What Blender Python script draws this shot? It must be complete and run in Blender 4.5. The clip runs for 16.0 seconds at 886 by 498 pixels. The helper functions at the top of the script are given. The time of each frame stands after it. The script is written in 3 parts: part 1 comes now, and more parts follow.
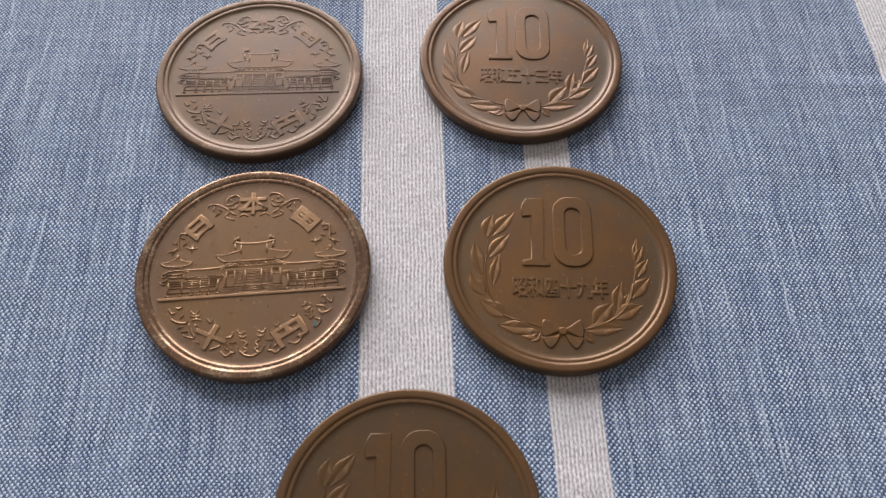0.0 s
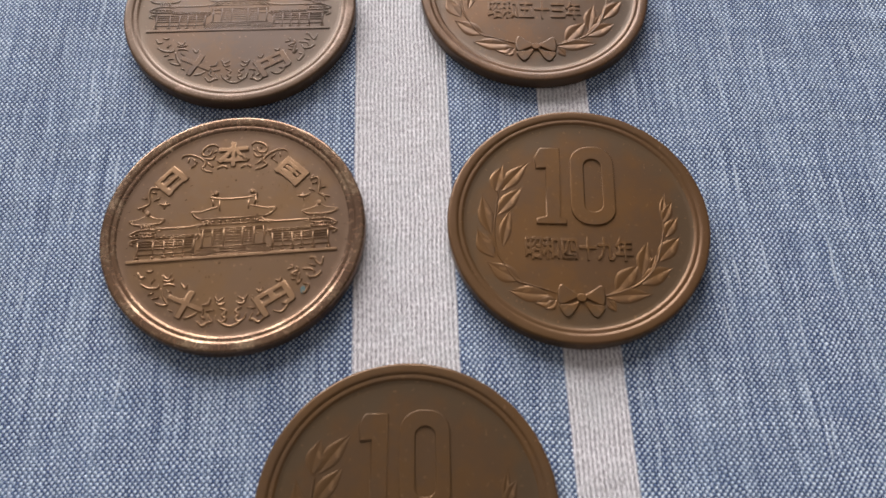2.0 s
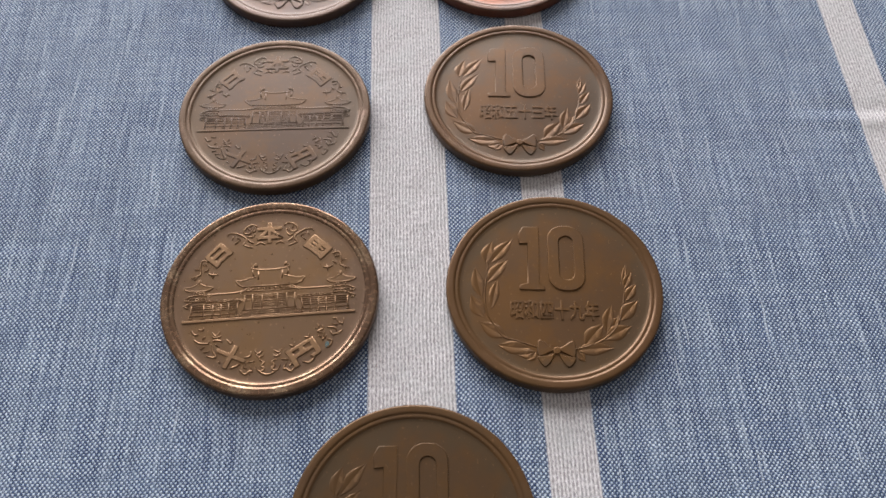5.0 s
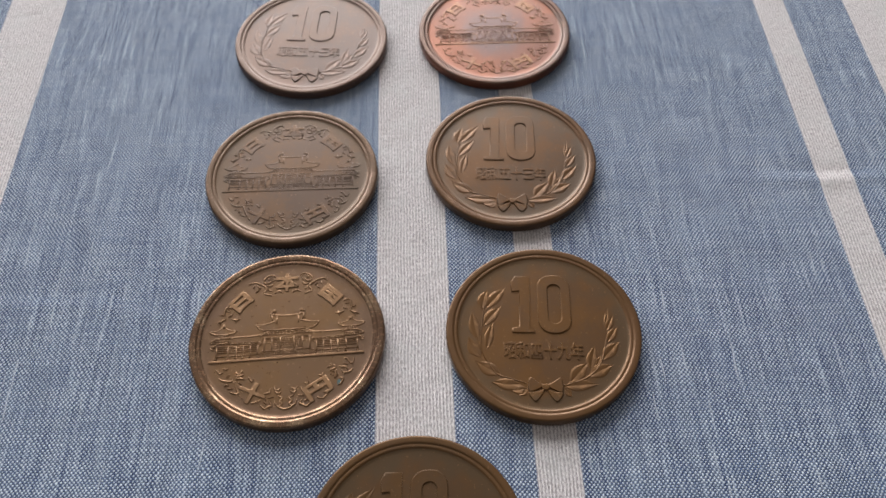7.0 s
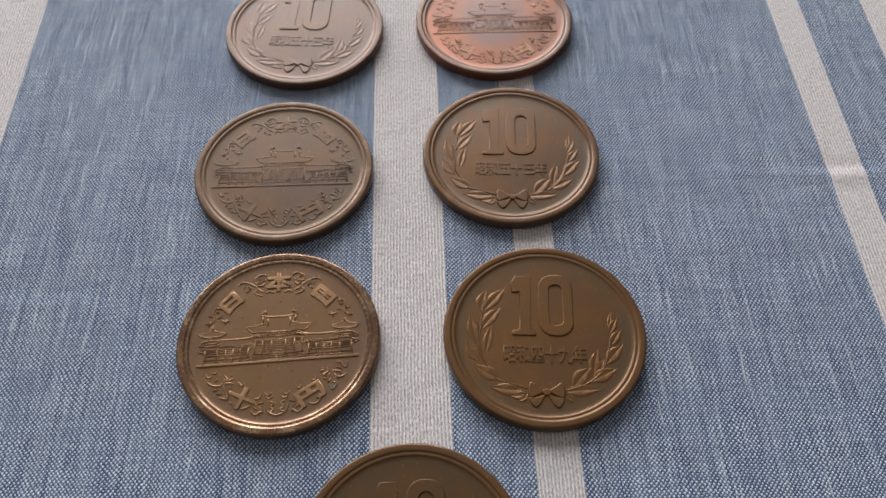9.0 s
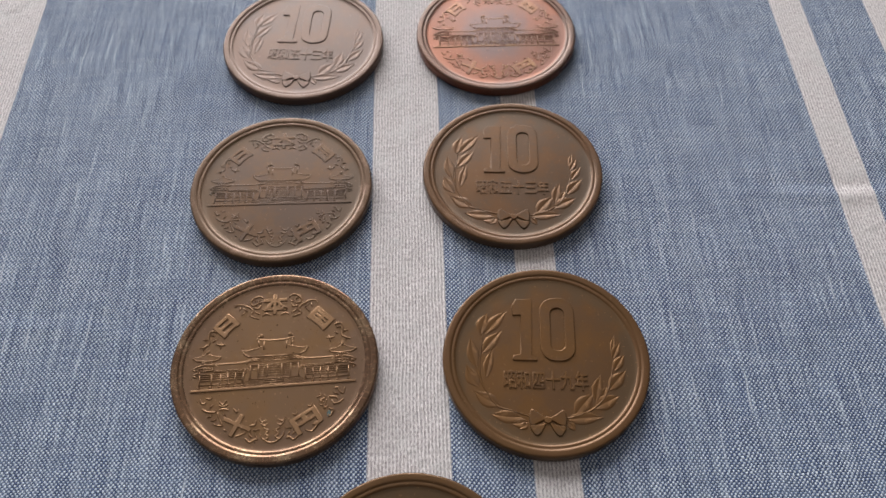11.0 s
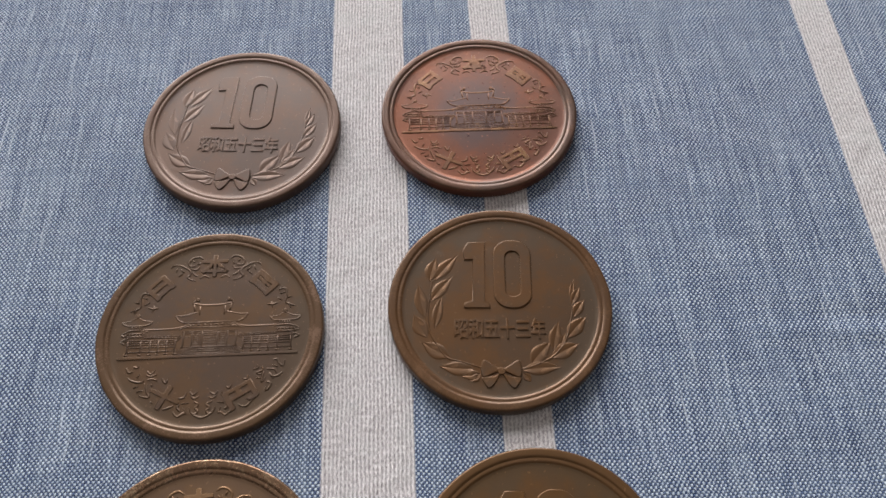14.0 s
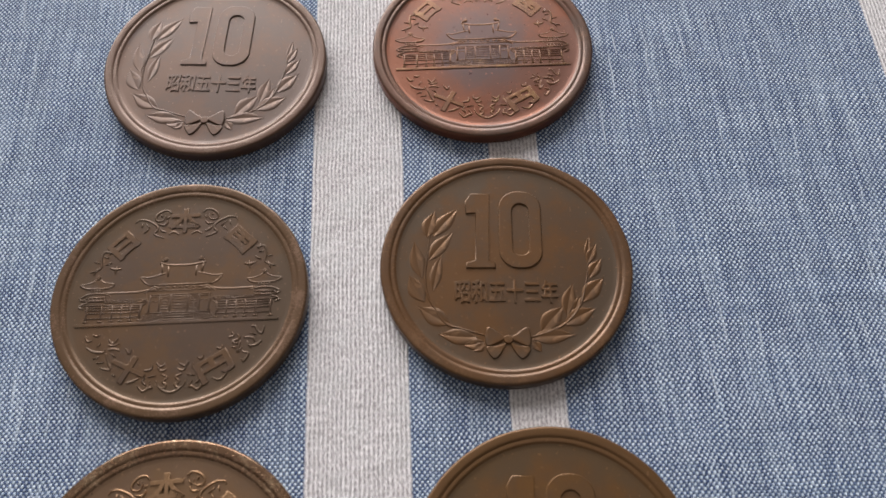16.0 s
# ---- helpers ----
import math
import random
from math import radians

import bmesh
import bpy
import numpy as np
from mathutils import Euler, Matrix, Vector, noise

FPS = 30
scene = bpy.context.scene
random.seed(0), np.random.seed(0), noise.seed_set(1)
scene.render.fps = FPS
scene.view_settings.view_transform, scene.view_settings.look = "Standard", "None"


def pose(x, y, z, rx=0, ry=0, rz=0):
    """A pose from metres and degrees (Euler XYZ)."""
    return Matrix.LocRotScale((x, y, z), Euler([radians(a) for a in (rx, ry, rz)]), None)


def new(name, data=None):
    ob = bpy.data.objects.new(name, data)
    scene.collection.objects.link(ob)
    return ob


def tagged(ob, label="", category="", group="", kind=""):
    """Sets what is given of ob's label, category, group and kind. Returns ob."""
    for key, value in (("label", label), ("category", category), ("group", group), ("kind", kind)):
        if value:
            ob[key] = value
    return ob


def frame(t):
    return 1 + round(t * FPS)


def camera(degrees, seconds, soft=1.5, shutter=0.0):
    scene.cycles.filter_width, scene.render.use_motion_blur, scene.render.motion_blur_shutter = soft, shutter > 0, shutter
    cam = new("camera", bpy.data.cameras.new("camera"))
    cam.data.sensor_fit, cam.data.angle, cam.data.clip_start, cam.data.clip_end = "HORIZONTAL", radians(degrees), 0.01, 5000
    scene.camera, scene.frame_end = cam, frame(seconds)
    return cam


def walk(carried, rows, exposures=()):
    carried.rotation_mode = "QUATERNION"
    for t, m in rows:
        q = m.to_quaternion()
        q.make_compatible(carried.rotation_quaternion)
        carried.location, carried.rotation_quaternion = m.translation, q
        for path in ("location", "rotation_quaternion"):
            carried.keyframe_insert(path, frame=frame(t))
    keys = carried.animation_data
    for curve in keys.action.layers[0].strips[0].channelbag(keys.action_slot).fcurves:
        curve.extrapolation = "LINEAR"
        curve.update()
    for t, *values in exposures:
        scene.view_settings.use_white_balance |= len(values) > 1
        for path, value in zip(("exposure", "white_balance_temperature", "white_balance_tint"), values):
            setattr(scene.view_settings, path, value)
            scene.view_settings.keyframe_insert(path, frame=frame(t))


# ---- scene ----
MM = 0.001


def mm_pose(x, y, z, rx, ry, rz):
    return pose(x * MM, y * MM, z * MM, rx, ry, rz)


# ---- camera and path ----
cam = camera(55.8, 16.0, soft=1.6)
# a phone lens held close: sharpest at the nearer coins, softer beyond
cam.data.dof.use_dof = True
cam.data.dof.focus_distance = 0.092
cam.data.dof.aperture_fstop = 60
walk(cam, [
    (0, mm_pose(4.11, -39.10, 76.52, 28.71, -0.12, -2.08)),
    (0.5, mm_pose(4.16, -39.06, 74.38, 28.83, -0.09, -2.12)),
    (1, mm_pose(4.27, -36.29, 68.94, 27.07, 0.00, -2.07)),
    (1.5, mm_pose(4.64, -35.29, 67.57, 26.35, 0.29, -1.88)),
    (2, mm_pose(3.96, -34.55, 68.24, 25.71, -0.14, -2.03)),
    (2.5, mm_pose(3.88, -35.65, 69.03, 26.50, -0.16, -2.01)),
    (3, mm_pose(4.40, -36.89, 71.83, 27.32, 0.25, -1.90)),
    (3.5, mm_pose(3.99, -38.44, 75.53, 28.30, 0.02, -2.05)),
    (4, mm_pose(4.51, -39.52, 78.18, 28.87, 0.31, -1.94)),
    (6.5, mm_pose(3.91, -46.53, 88.91, 33.01, 0.15, -2.13)),
    (7, mm_pose(4.44, -48.43, 90.97, 34.18, 0.50, -2.04)),
    (7.5, mm_pose(4.45, -49.57, 92.46, 34.70, 0.50, -2.02)),
    (8, mm_pose(4.36, -49.10, 91.79, 34.47, 0.51, -2.09)),
    (8.5, mm_pose(4.51, -46.75, 88.72, 33.32, 0.41, -2.09)),
    (11, mm_pose(5.24, -41.37, 88.60, 33.01, 0.48, -1.77)),
    (11.5, mm_pose(4.52, -38.09, 91.69, 32.20, 0.18, -2.16)),
    (12, mm_pose(6.39, -31.54, 92.66, 31.82, 0.53, -2.43)),
    (12.5, mm_pose(8.60, -25.20, 91.00, 32.38, 1.15, -2.17)),
    (13, mm_pose(8.78, -19.35, 88.63, 32.89, 0.71, -2.42)),
    (13.5, mm_pose(9.12, -13.39, 81.79, 31.19, 0.79, -2.40)),
    (14, mm_pose(9.00, -11.82, 80.87, 30.22, 0.67, -2.55)),
    (14.5, mm_pose(8.97, -11.58, 80.11, 30.10, 0.61, -2.53)),
    (15, mm_pose(8.87, -10.50, 78.01, 29.49, 0.58, -2.56)),
    (15.5, mm_pose(9.16, -8.52, 74.29, 28.34, 0.71, -2.56)),
    (16, mm_pose(9.04, -6.34, 72.25, 26.69, 0.57, -2.64)),
], ((0, 0.16, 6270, 10), (1, 0.17, 6270, 10), (2, 0.19, 6340, 10), (4, 0.16, 6270, 9), (6.5, 0.00, 6370, 8), (7, -0.02, 6400, 8), (8.5, -0.12, 6450, 8),
    (11, -0.05, 6470, 9), (13, -0.04, 6420, 8), (14.5, 0.02, 6420, 8), (16, 0.10, 6420, 8)))

# ---- light: one daylight window beyond the far side of the table ----
SKY_STRENGTH = 0.08
WINDOW_WATTS = 43.0
WINDOW = (-1.05, 0.30, 0.10, 1.10)     # x0, x1, z0, z1 of the opening
ROOM = (-1.5, 1.5, -1.3, 1.1, -0.74, 1.66)

world = bpy.data.worlds.new("sky")
scene.world = world
world.use_nodes = True
wn = world.node_tree
sky = wn.nodes.new("ShaderNodeTexSky")
sky.sky_type = "NISHITA"
sky.sun_disc = False
sky.sun_elevation = radians(40)
sky.sun_rotation = radians(160)
wn.links.new(sky.outputs["Color"], wn.nodes["Background"].inputs["Color"])
wn.nodes["Background"].inputs["Strength"].default_value = SKY_STRENGTH

lamp = bpy.data.lights.new("window_daylight", "AREA")
lamp.shape = "RECTANGLE"
lamp.size, lamp.size_y = WINDOW[1] - WINDOW[0] - 0.06, WINDOW[3] - WINDOW[2] - 0.06
lamp.energy = WINDOW_WATTS
lamp.color = (1.0, 0.985, 0.97)
lamp_ob = new("window_daylight", lamp)
lamp_ob.matrix_world = pose((WINDOW[0] + WINDOW[1]) / 2, ROOM[3] + 0.06, (WINDOW[2] + WINDOW[3]) / 2, -90, 0, 0)


# ---- material helpers ----
def material(name):
    m = bpy.data.materials.new(name)
    m.use_nodes = True
    return m, m.node_tree, m.node_tree.nodes["Principled BSDF"]


class Net:
    """Short hand for building node trees."""

    def __init__(self, tree):
        self.tree = tree

    def put(self, socket, value):
        if isinstance(value, bpy.types.NodeSocket):
            self.tree.links.new(value, socket)
        else:
            socket.default_value = value

    def math(self, op, a, b=0.0, c=0.0, clamp=False):
        n = self.tree.nodes.new("ShaderNodeMath")
        n.operation, n.use_clamp = op, clamp
        for s, v in zip(n.inputs, (a, b, c)):
            self.put(s, v)
        return n.outputs[0]

    def smooth(self, x, lo, hi, out0=0.0, out1=1.0):
        n = self.tree.nodes.new("ShaderNodeMapRange")
        n.interpolation_type = "SMOOTHSTEP"
        for s, v in zip(n.inputs, (x, lo, hi, out0, out1)):
            self.put(s, v)
        return n.outputs[0]

    def coords(self):
        return self.tree.nodes.new("ShaderNodeTexCoord").outputs["Object"]

    def split(self, vec):
        n = self.tree.nodes.new("ShaderNodeSeparateXYZ")
        self.put(n.inputs[0], vec)
        return n.outputs

    def join(self, x, y, z=0.0):
        n = self.tree.nodes.new("ShaderNodeCombineXYZ")
        for s, v in zip(n.inputs, (x, y, z)):
            self.put(s, v)
        return n.outputs[0]

    def noise(self, vec, scale, detail=2.0, rough=0.5):
        n = self.tree.nodes.new("ShaderNodeTexNoise")
        self.put(n.inputs["Vector"], vec)
        self.put(n.inputs["Scale"], scale)
        self.put(n.inputs["Detail"], detail)
        self.put(n.inputs["Roughness"], rough)
        return n.outputs["Fac"]

    def mix(self, fac, a, b):
        n = self.tree.nodes.new("ShaderNodeMix")
        n.data_type = "RGBA"
        self.put(n.inputs[0], fac)
        self.put(n.inputs[6], a if isinstance(a, bpy.types.NodeSocket) else (*a, 1))
        self.put(n.inputs[7], b if isinstance(b, bpy.types.NodeSocket) else (*b, 1))
        return n.outputs[2]

    def bump(self, height, distance, strength=1.0):
        n = self.tree.nodes.new("ShaderNodeBump")
        self.put(n.inputs["Height"], height)
        n.inputs["Distance"].default_value = distance
        n.inputs["Strength"].default_value = strength
        return n.outputs[0]


# woven stripes, in millimetres across the cloth
STRIPES = ((-63.7, -54.5), (-2.8, 6.35), (15.2, 20.2), (58.3, 63.2), (72.8, 82.0))


def cloth_material():
    m, tree, bsdf = material("striped_chambray")
    k = Net(tree)
    x, y, z = k.split(k.coords())
    x, y = k.math("MULTIPLY", x, 1000.0), k.math("MULTIPLY", y, 1000.0)
    flat = k.join(x, y)
    # threads wander a little
    wx = k.math("ADD", x, k.math("MULTIPLY_ADD", k.noise(flat, 0.22, 3), 0.9, -0.45))
    wy = k.math("ADD", y, k.math("MULTIPLY_ADD", k.noise(k.join(y, x, 7.0), 0.22, 3), 1.0, -0.5))
    u, v = k.math("MULTIPLY", wx, math.pi / 0.245), k.math("MULTIPLY", wy, math.pi / 0.285)
    v = k.math("ADD", v, k.math("MULTIPLY", k.math("SINE", k.math("MULTIPLY", u, 2.0)), 0.14))
    su, sv = k.math("SINE", u), k.math("SINE", v)
    weave = k.math("MULTIPLY", su, sv)
    warp_id = k.math("FLOOR", k.math("DIVIDE", wx, 0.245))
    weft_id = k.math("FLOOR", k.math("DIVIDE", wy, 0.285))
    # thick and thin yarn: each warp thread swells here and there along its length
    yarn = k.noise(k.join(k.math("MULTIPLY", warp_id, 7.31), k.math("MULTIPLY", y, 0.085)), 1.0, 2, 0.6)
    streak = k.noise(k.join(k.math("MULTIPLY", x, 3.3), k.math("MULTIPLY", y, 0.10)), 1.0, 3, 0.65)
    fine = k.noise(k.join(k.math("MULTIPLY", x, 0.8), k.math("MULTIPLY", y, 0.035), 3.0), 1.0, 2)
    weft = k.noise(k.join(k.math("MULTIPLY", x, 0.12), k.math("MULTIPLY", weft_id, 5.17), 5.0), 1.0, 2)
    blot = k.noise(flat, 0.22, 4, 0.6)
    fuzz = k.noise(flat, 3.0, 3, 0.7)
    slub = k.smooth(yarn, 0.63, 0.72)
    # light weft dots over blue warp
    lift = k.math("ADD", k.math("ADD", k.math("MULTIPLY_ADD", streak, 1.5, -0.70), k.math("MULTIPLY_ADD", yarn, 0.8, -0.4)),
                  k.math("MULTIPLY_ADD", fuzz, 1.7, -0.85))
    dots = k.smooth(k.math("ADD", weave, k.math("MULTIPLY", lift, 0.95)), -0.16, 0.80)
    blue = k.mix(k.smooth(blot, 0.35, 0.68), (0.050, 0.079, 0.178), (0.086, 0.127, 0.245))
    blue = k.mix(k.smooth(fine, 0.45, 0.7, 0.0, 0.30), blue, (0.215, 0.27, 0.37))
    gap = k.smooth(k.math("ABSOLUTE", weave), 0.0, 0.34, 0.20, 1.0)
    n = tree.nodes.new("ShaderNodeMix")
    n.data_type, n.blend_type = "RGBA", "MULTIPLY"
    n.inputs[0].default_value = 1.0
    k.put(n.inputs[6], blue)
    k.put(n.inputs[7], k.join(gap, gap, gap))
    light = k.mix(k.smooth(weft, 0.35, 0.65), (0.485, 0.555, 0.675), (0.670, 0.735, 0.835))
    denim = k.mix(dots, n.outputs[2], light)
    denim = k.mix(k.math("MULTIPLY", k.math("MULTIPLY", slub, k.smooth(k.math("ABSOLUTE", su), 0.15, 0.8)), 0.55), denim, (0.57, 0.62, 0.70))
    # off-white stripes: ribbed along the warp
    dash = k.noise(k.join(k.math("MULTIPLY", x, 5.0), k.math("MULTIPLY", y, 2.2), 2.0), 1.0, 3, 0.7)
    rib = k.math("SINE", k.math("MULTIPLY", k.math("ADD", x, k.math("MULTIPLY", k.noise(flat, 0.12, 2), 0.6)), 2 * math.pi / 0.40))
    rib2 = k.math("MULTIPLY", rib, k.math("MULTIPLY_ADD", sv, 0.35, 0.75))
    wool = k.math("ADD", k.math("MULTIPLY", rib2, 0.48), k.math("MULTIPLY_ADD", dash, 4.3, -2.15))
    white = k.mix(k.smooth(wool, -0.75, 0.6), (0.37, 0.325, 0.340), (0.790, 0.735, 0.745))
    white = k.mix(k.smooth(blot, 0.4, 0.75, 0.0, 0.35), white, (0.60, 0.60, 0.60))
    mask = None
    wob = k.math("ADD", x, k.math("MULTIPLY_ADD", k.noise(k.join(x, k.math("MULTIPLY", y, 3.0)), 1.0, 1), 0.16, -0.08))
    for a, b in STRIPES:
        w = k.math("MULTIPLY", k.smooth(wob, a - 0.12, a + 0.12), k.smooth(wob, b + 0.12, b - 0.12))
        mask = w if mask is None else k.math("MAXIMUM", mask, w)
    tree.links.new(k.mix(mask, denim, white), bsdf.inputs["Base Color"])
    bsdf.inputs["Roughness"].default_value = 0.9
    bsdf.inputs["Specular IOR Level"].default_value = 0.2
    bsdf.inputs["Sheen Weight"].default_value = 0.15
    h = k.math("ADD", k.math("MULTIPLY", k.math("ABSOLUTE", weave), 0.6), k.math("MULTIPLY", fuzz, 0.8))
    h = k.math("ADD", h, k.math("MULTIPLY", slub, 0.5))
    hw = k.math("ADD", k.math("MULTIPLY", rib2, 0.6), k.math("ADD", k.math("MULTIPLY", dash, 0.9), k.math("MULTIPLY", k.noise(flat, 0.75, 2, 0.5), 1.7)))
    hm = tree.nodes.new("ShaderNodeMix")
    k.put(hm.inputs[0], mask)
    k.put(hm.inputs[2], h)
    k.put(hm.inputs[3], hw)
    tree.links.new(k.bump(hm.outputs[0], 0.00010, 0.8), bsdf.inputs["Normal"])
    return m


def bronze(name, base, stain, rough, metal=0.75, worn=None, scratch=1.0, ring=None, heart=None, relief_grain=0.000007):
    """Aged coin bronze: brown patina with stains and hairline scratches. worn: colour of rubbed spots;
    ring: darker, greyer colour mixed in unevenly towards the rim; heart: colour of a tarnished patch round the middle."""
    m, tree, bsdf = material(name)
    k = Net(tree)
    info = tree.nodes.new("ShaderNodeObjectInfo")
    x, y, z = k.split(k.coords())
    x, y, z = (k.math("MULTIPLY", c, 1000.0) for c in (x, y, z))
    mm = k.join(x, y, k.math("ADD", z, k.math("MULTIPLY", info.outputs["Random"], 40.0)))
    flat = k.join(x, y, z)
    big = k.noise(flat, 0.16, 3, 0.55)
    small = k.noise(mm, 1.7, 4, 0.65)
    col = k.mix(k.smooth(k.math("ADD", k.math("MULTIPLY", big, 0.72), k.math("MULTIPLY", small, 0.28)), 0.41, 0.59), base, stain)
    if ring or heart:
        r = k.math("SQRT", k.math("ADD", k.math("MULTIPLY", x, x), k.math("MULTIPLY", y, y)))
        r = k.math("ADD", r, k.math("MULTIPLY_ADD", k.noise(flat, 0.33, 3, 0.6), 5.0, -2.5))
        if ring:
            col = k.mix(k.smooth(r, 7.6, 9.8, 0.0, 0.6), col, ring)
        if heart:
            col = k.mix(k.smooth(r, 6.8, 3.6, 0.0, 0.85), col, heart)
    speck = k.noise(mm, 4.5, 2, 0.6)
    if worn:
        patch = k.smooth(k.math("ADD", k.math("MULTIPLY", speck, 0.5), k.math("MULTIPLY", k.noise(mm, 0.45, 2), 0.5)), 0.50, 0.66, 0.0, 0.8)
        col = k.mix(patch, col, worn)
    col = k.mix(k.smooth(speck, 0.32, 0.22, 0.0, 0.2), col, tuple(c * 0.4 for c in base))
    nick = k.smooth(k.noise(flat, 2.6, 1, 0.4), 0.70, 0.74, 0.0, 0.35)
    col = k.mix(nick, col, tuple(min(1, c * 1.9 + 0.03) for c in base))
    tree.links.new(col, bsdf.inputs["Base Color"])
    bsdf.inputs["Metallic"].default_value = metal
    bsdf.inputs["Specular IOR Level"].default_value = 0.34
    tree.links.new(k.math("MULTIPLY_ADD", small, 0.20, rough - 0.10), bsdf.inputs["Roughness"])
    if name.endswith("_rim"):
        relief_grain *= 2.2
    hair = k.noise(k.join(k.math("MULTIPLY", x, 9.0), k.math("MULTIPLY", y, 0.5)), 1.0, 2, 0.6)
    h = k.math("ADD", k.math("MULTIPLY", small, 0.7), k.math("MULTIPLY", hair, 0.25 * scratch))
    tree.links.new(k.bump(h, relief_grain, 0.6), bsdf.inputs["Normal"])
    return m


def plain(name, color, rough, grain=0.08, scale=40.0):
    m, tree, bsdf = material(name)
    k = Net(tree)
    co = k.coords()
    f = k.noise(co, scale, 4, 0.6)
    tree.links.new(k.mix(f, tuple(c * (1 - grain) for c in color), tuple(min(1, c * (1 + grain)) for c in color)), bsdf.inputs["Base Color"])
    bsdf.inputs["Roughness"].default_value = rough
    tree.links.new(k.bump(f, 0.0004, 0.3), bsdf.inputs["Normal"])
    return m


CLOTH = cloth_material()
WALL = plain("wall_paint", (0.27, 0.258, 0.245), 0.9, 0.04, 30)
CEILING = plain("ceiling_paint", (0.50, 0.49, 0.47), 0.9, 0.03, 30)
FLOOR = plain("floor_boards", (0.22, 0.14, 0.08), 0.5, 0.25, 12)
WOOD = plain("table_wood", (0.30, 0.19, 0.10), 0.45, 0.25, 25)
PAINT = plain("window_paint", (0.75, 0.75, 0.73), 0.45, 0.03, 50)
# field and relief of each coin, then its rubbed rim
COPPERS = {
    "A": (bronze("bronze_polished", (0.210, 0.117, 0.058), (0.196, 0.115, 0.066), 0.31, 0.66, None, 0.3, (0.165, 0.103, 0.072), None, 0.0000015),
          bronze("bronze_polished_rim", (0.163, 0.090, 0.052), (0.142, 0.079, 0.049), 0.26, 0.70, (0.385, 0.266, 0.172), 0.6, None, None, 0.000003)),
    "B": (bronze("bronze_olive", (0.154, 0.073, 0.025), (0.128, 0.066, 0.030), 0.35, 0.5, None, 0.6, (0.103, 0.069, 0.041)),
          bronze("bronze_olive_rim", (0.122, 0.060, 0.023), (0.128, 0.062, 0.026), 0.34, 0.36)),
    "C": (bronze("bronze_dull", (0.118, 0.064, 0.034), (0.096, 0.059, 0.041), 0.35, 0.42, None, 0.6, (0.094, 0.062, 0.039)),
          bronze("bronze_dull_rim", (0.105, 0.056, 0.028), (0.106, 0.057, 0.030), 0.33, 0.30, (0.200, 0.115, 0.076))),
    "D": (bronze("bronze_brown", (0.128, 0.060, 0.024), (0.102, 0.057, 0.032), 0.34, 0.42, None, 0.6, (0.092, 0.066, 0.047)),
          bronze("bronze_brown_rim", (0.110, 0.051, 0.021), (0.103, 0.052, 0.026), 0.33, 0.30, (0.157, 0.079, 0.038))),
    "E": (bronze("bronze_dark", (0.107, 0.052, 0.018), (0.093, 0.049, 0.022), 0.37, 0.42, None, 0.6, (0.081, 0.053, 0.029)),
          bronze("bronze_dark_rim", (0.119, 0.058, 0.021), (0.103, 0.053, 0.023), 0.34, 0.32)),
    "F": (bronze("bronze_matt", (0.111, 0.062, 0.043), (0.094, 0.060, 0.048), 0.38, 0.35),
          bronze("bronze_matt_rim", (0.099, 0.052, 0.034), (0.103, 0.054, 0.036), 0.35, 0.30, (0.146, 0.090, 0.065))),
    "G": (bronze("copper_red", (0.170, 0.058, 0.030), (0.126, 0.052, 0.034), 0.31, 0.45, None, 0.6, None, (0.084, 0.054, 0.052)),
          bronze("copper_red_rim", (0.101, 0.046, 0.029), (0.084, 0.046, 0.033), 0.32, 0.38, (0.138, 0.071, 0.043))),
}
# raised work that is rubbed lighter than the field round it
RELIEFS = {
    "A": bronze("bronze_polished_relief", (0.280, 0.160, 0.085), (0.250, 0.145, 0.080), 0.33, 0.70, (0.300, 0.180, 0.105), 0.3, None, None, 0.0000015),
    "G": bronze("copper_red_relief", (0.178, 0.080, 0.040), (0.135, 0.064, 0.038), 0.30, 0.46, (0.240, 0.130, 0.058), 0.5),
}
# how sharp the strike still is
STRIKE = {"A": 0.92, "B": 0.85, "C": 0.52, "D": 0.88, "E": 0.75, "F": 0.80, "G": 0.60}


# ---- mesh helpers ----
def part(name, bm, mat, parent, label=""):
    me = bpy.data.meshes.new(name)
    bm.to_mesh(me)
    bm.free()
    me.materials.append(mat)
    ob = new(name, me)
    ob.parent = parent
    return tagged(ob, label) if label else ob


def shade(ob, smooth=True):
    ob.data.polygons.foreach_set("use_smooth", [smooth] * len(ob.data.polygons))
    return ob


def box(bm, x0, x1, y0, y1, z0, z1):
    return bmesh.ops.create_cube(bm, size=1.0, matrix=Matrix.Translation(((x0 + x1) / 2, (y0 + y1) / 2, (z0 + z1) / 2)) @ Matrix.Diagonal((x1 - x0, y1 - y0, z1 - z0, 1)))


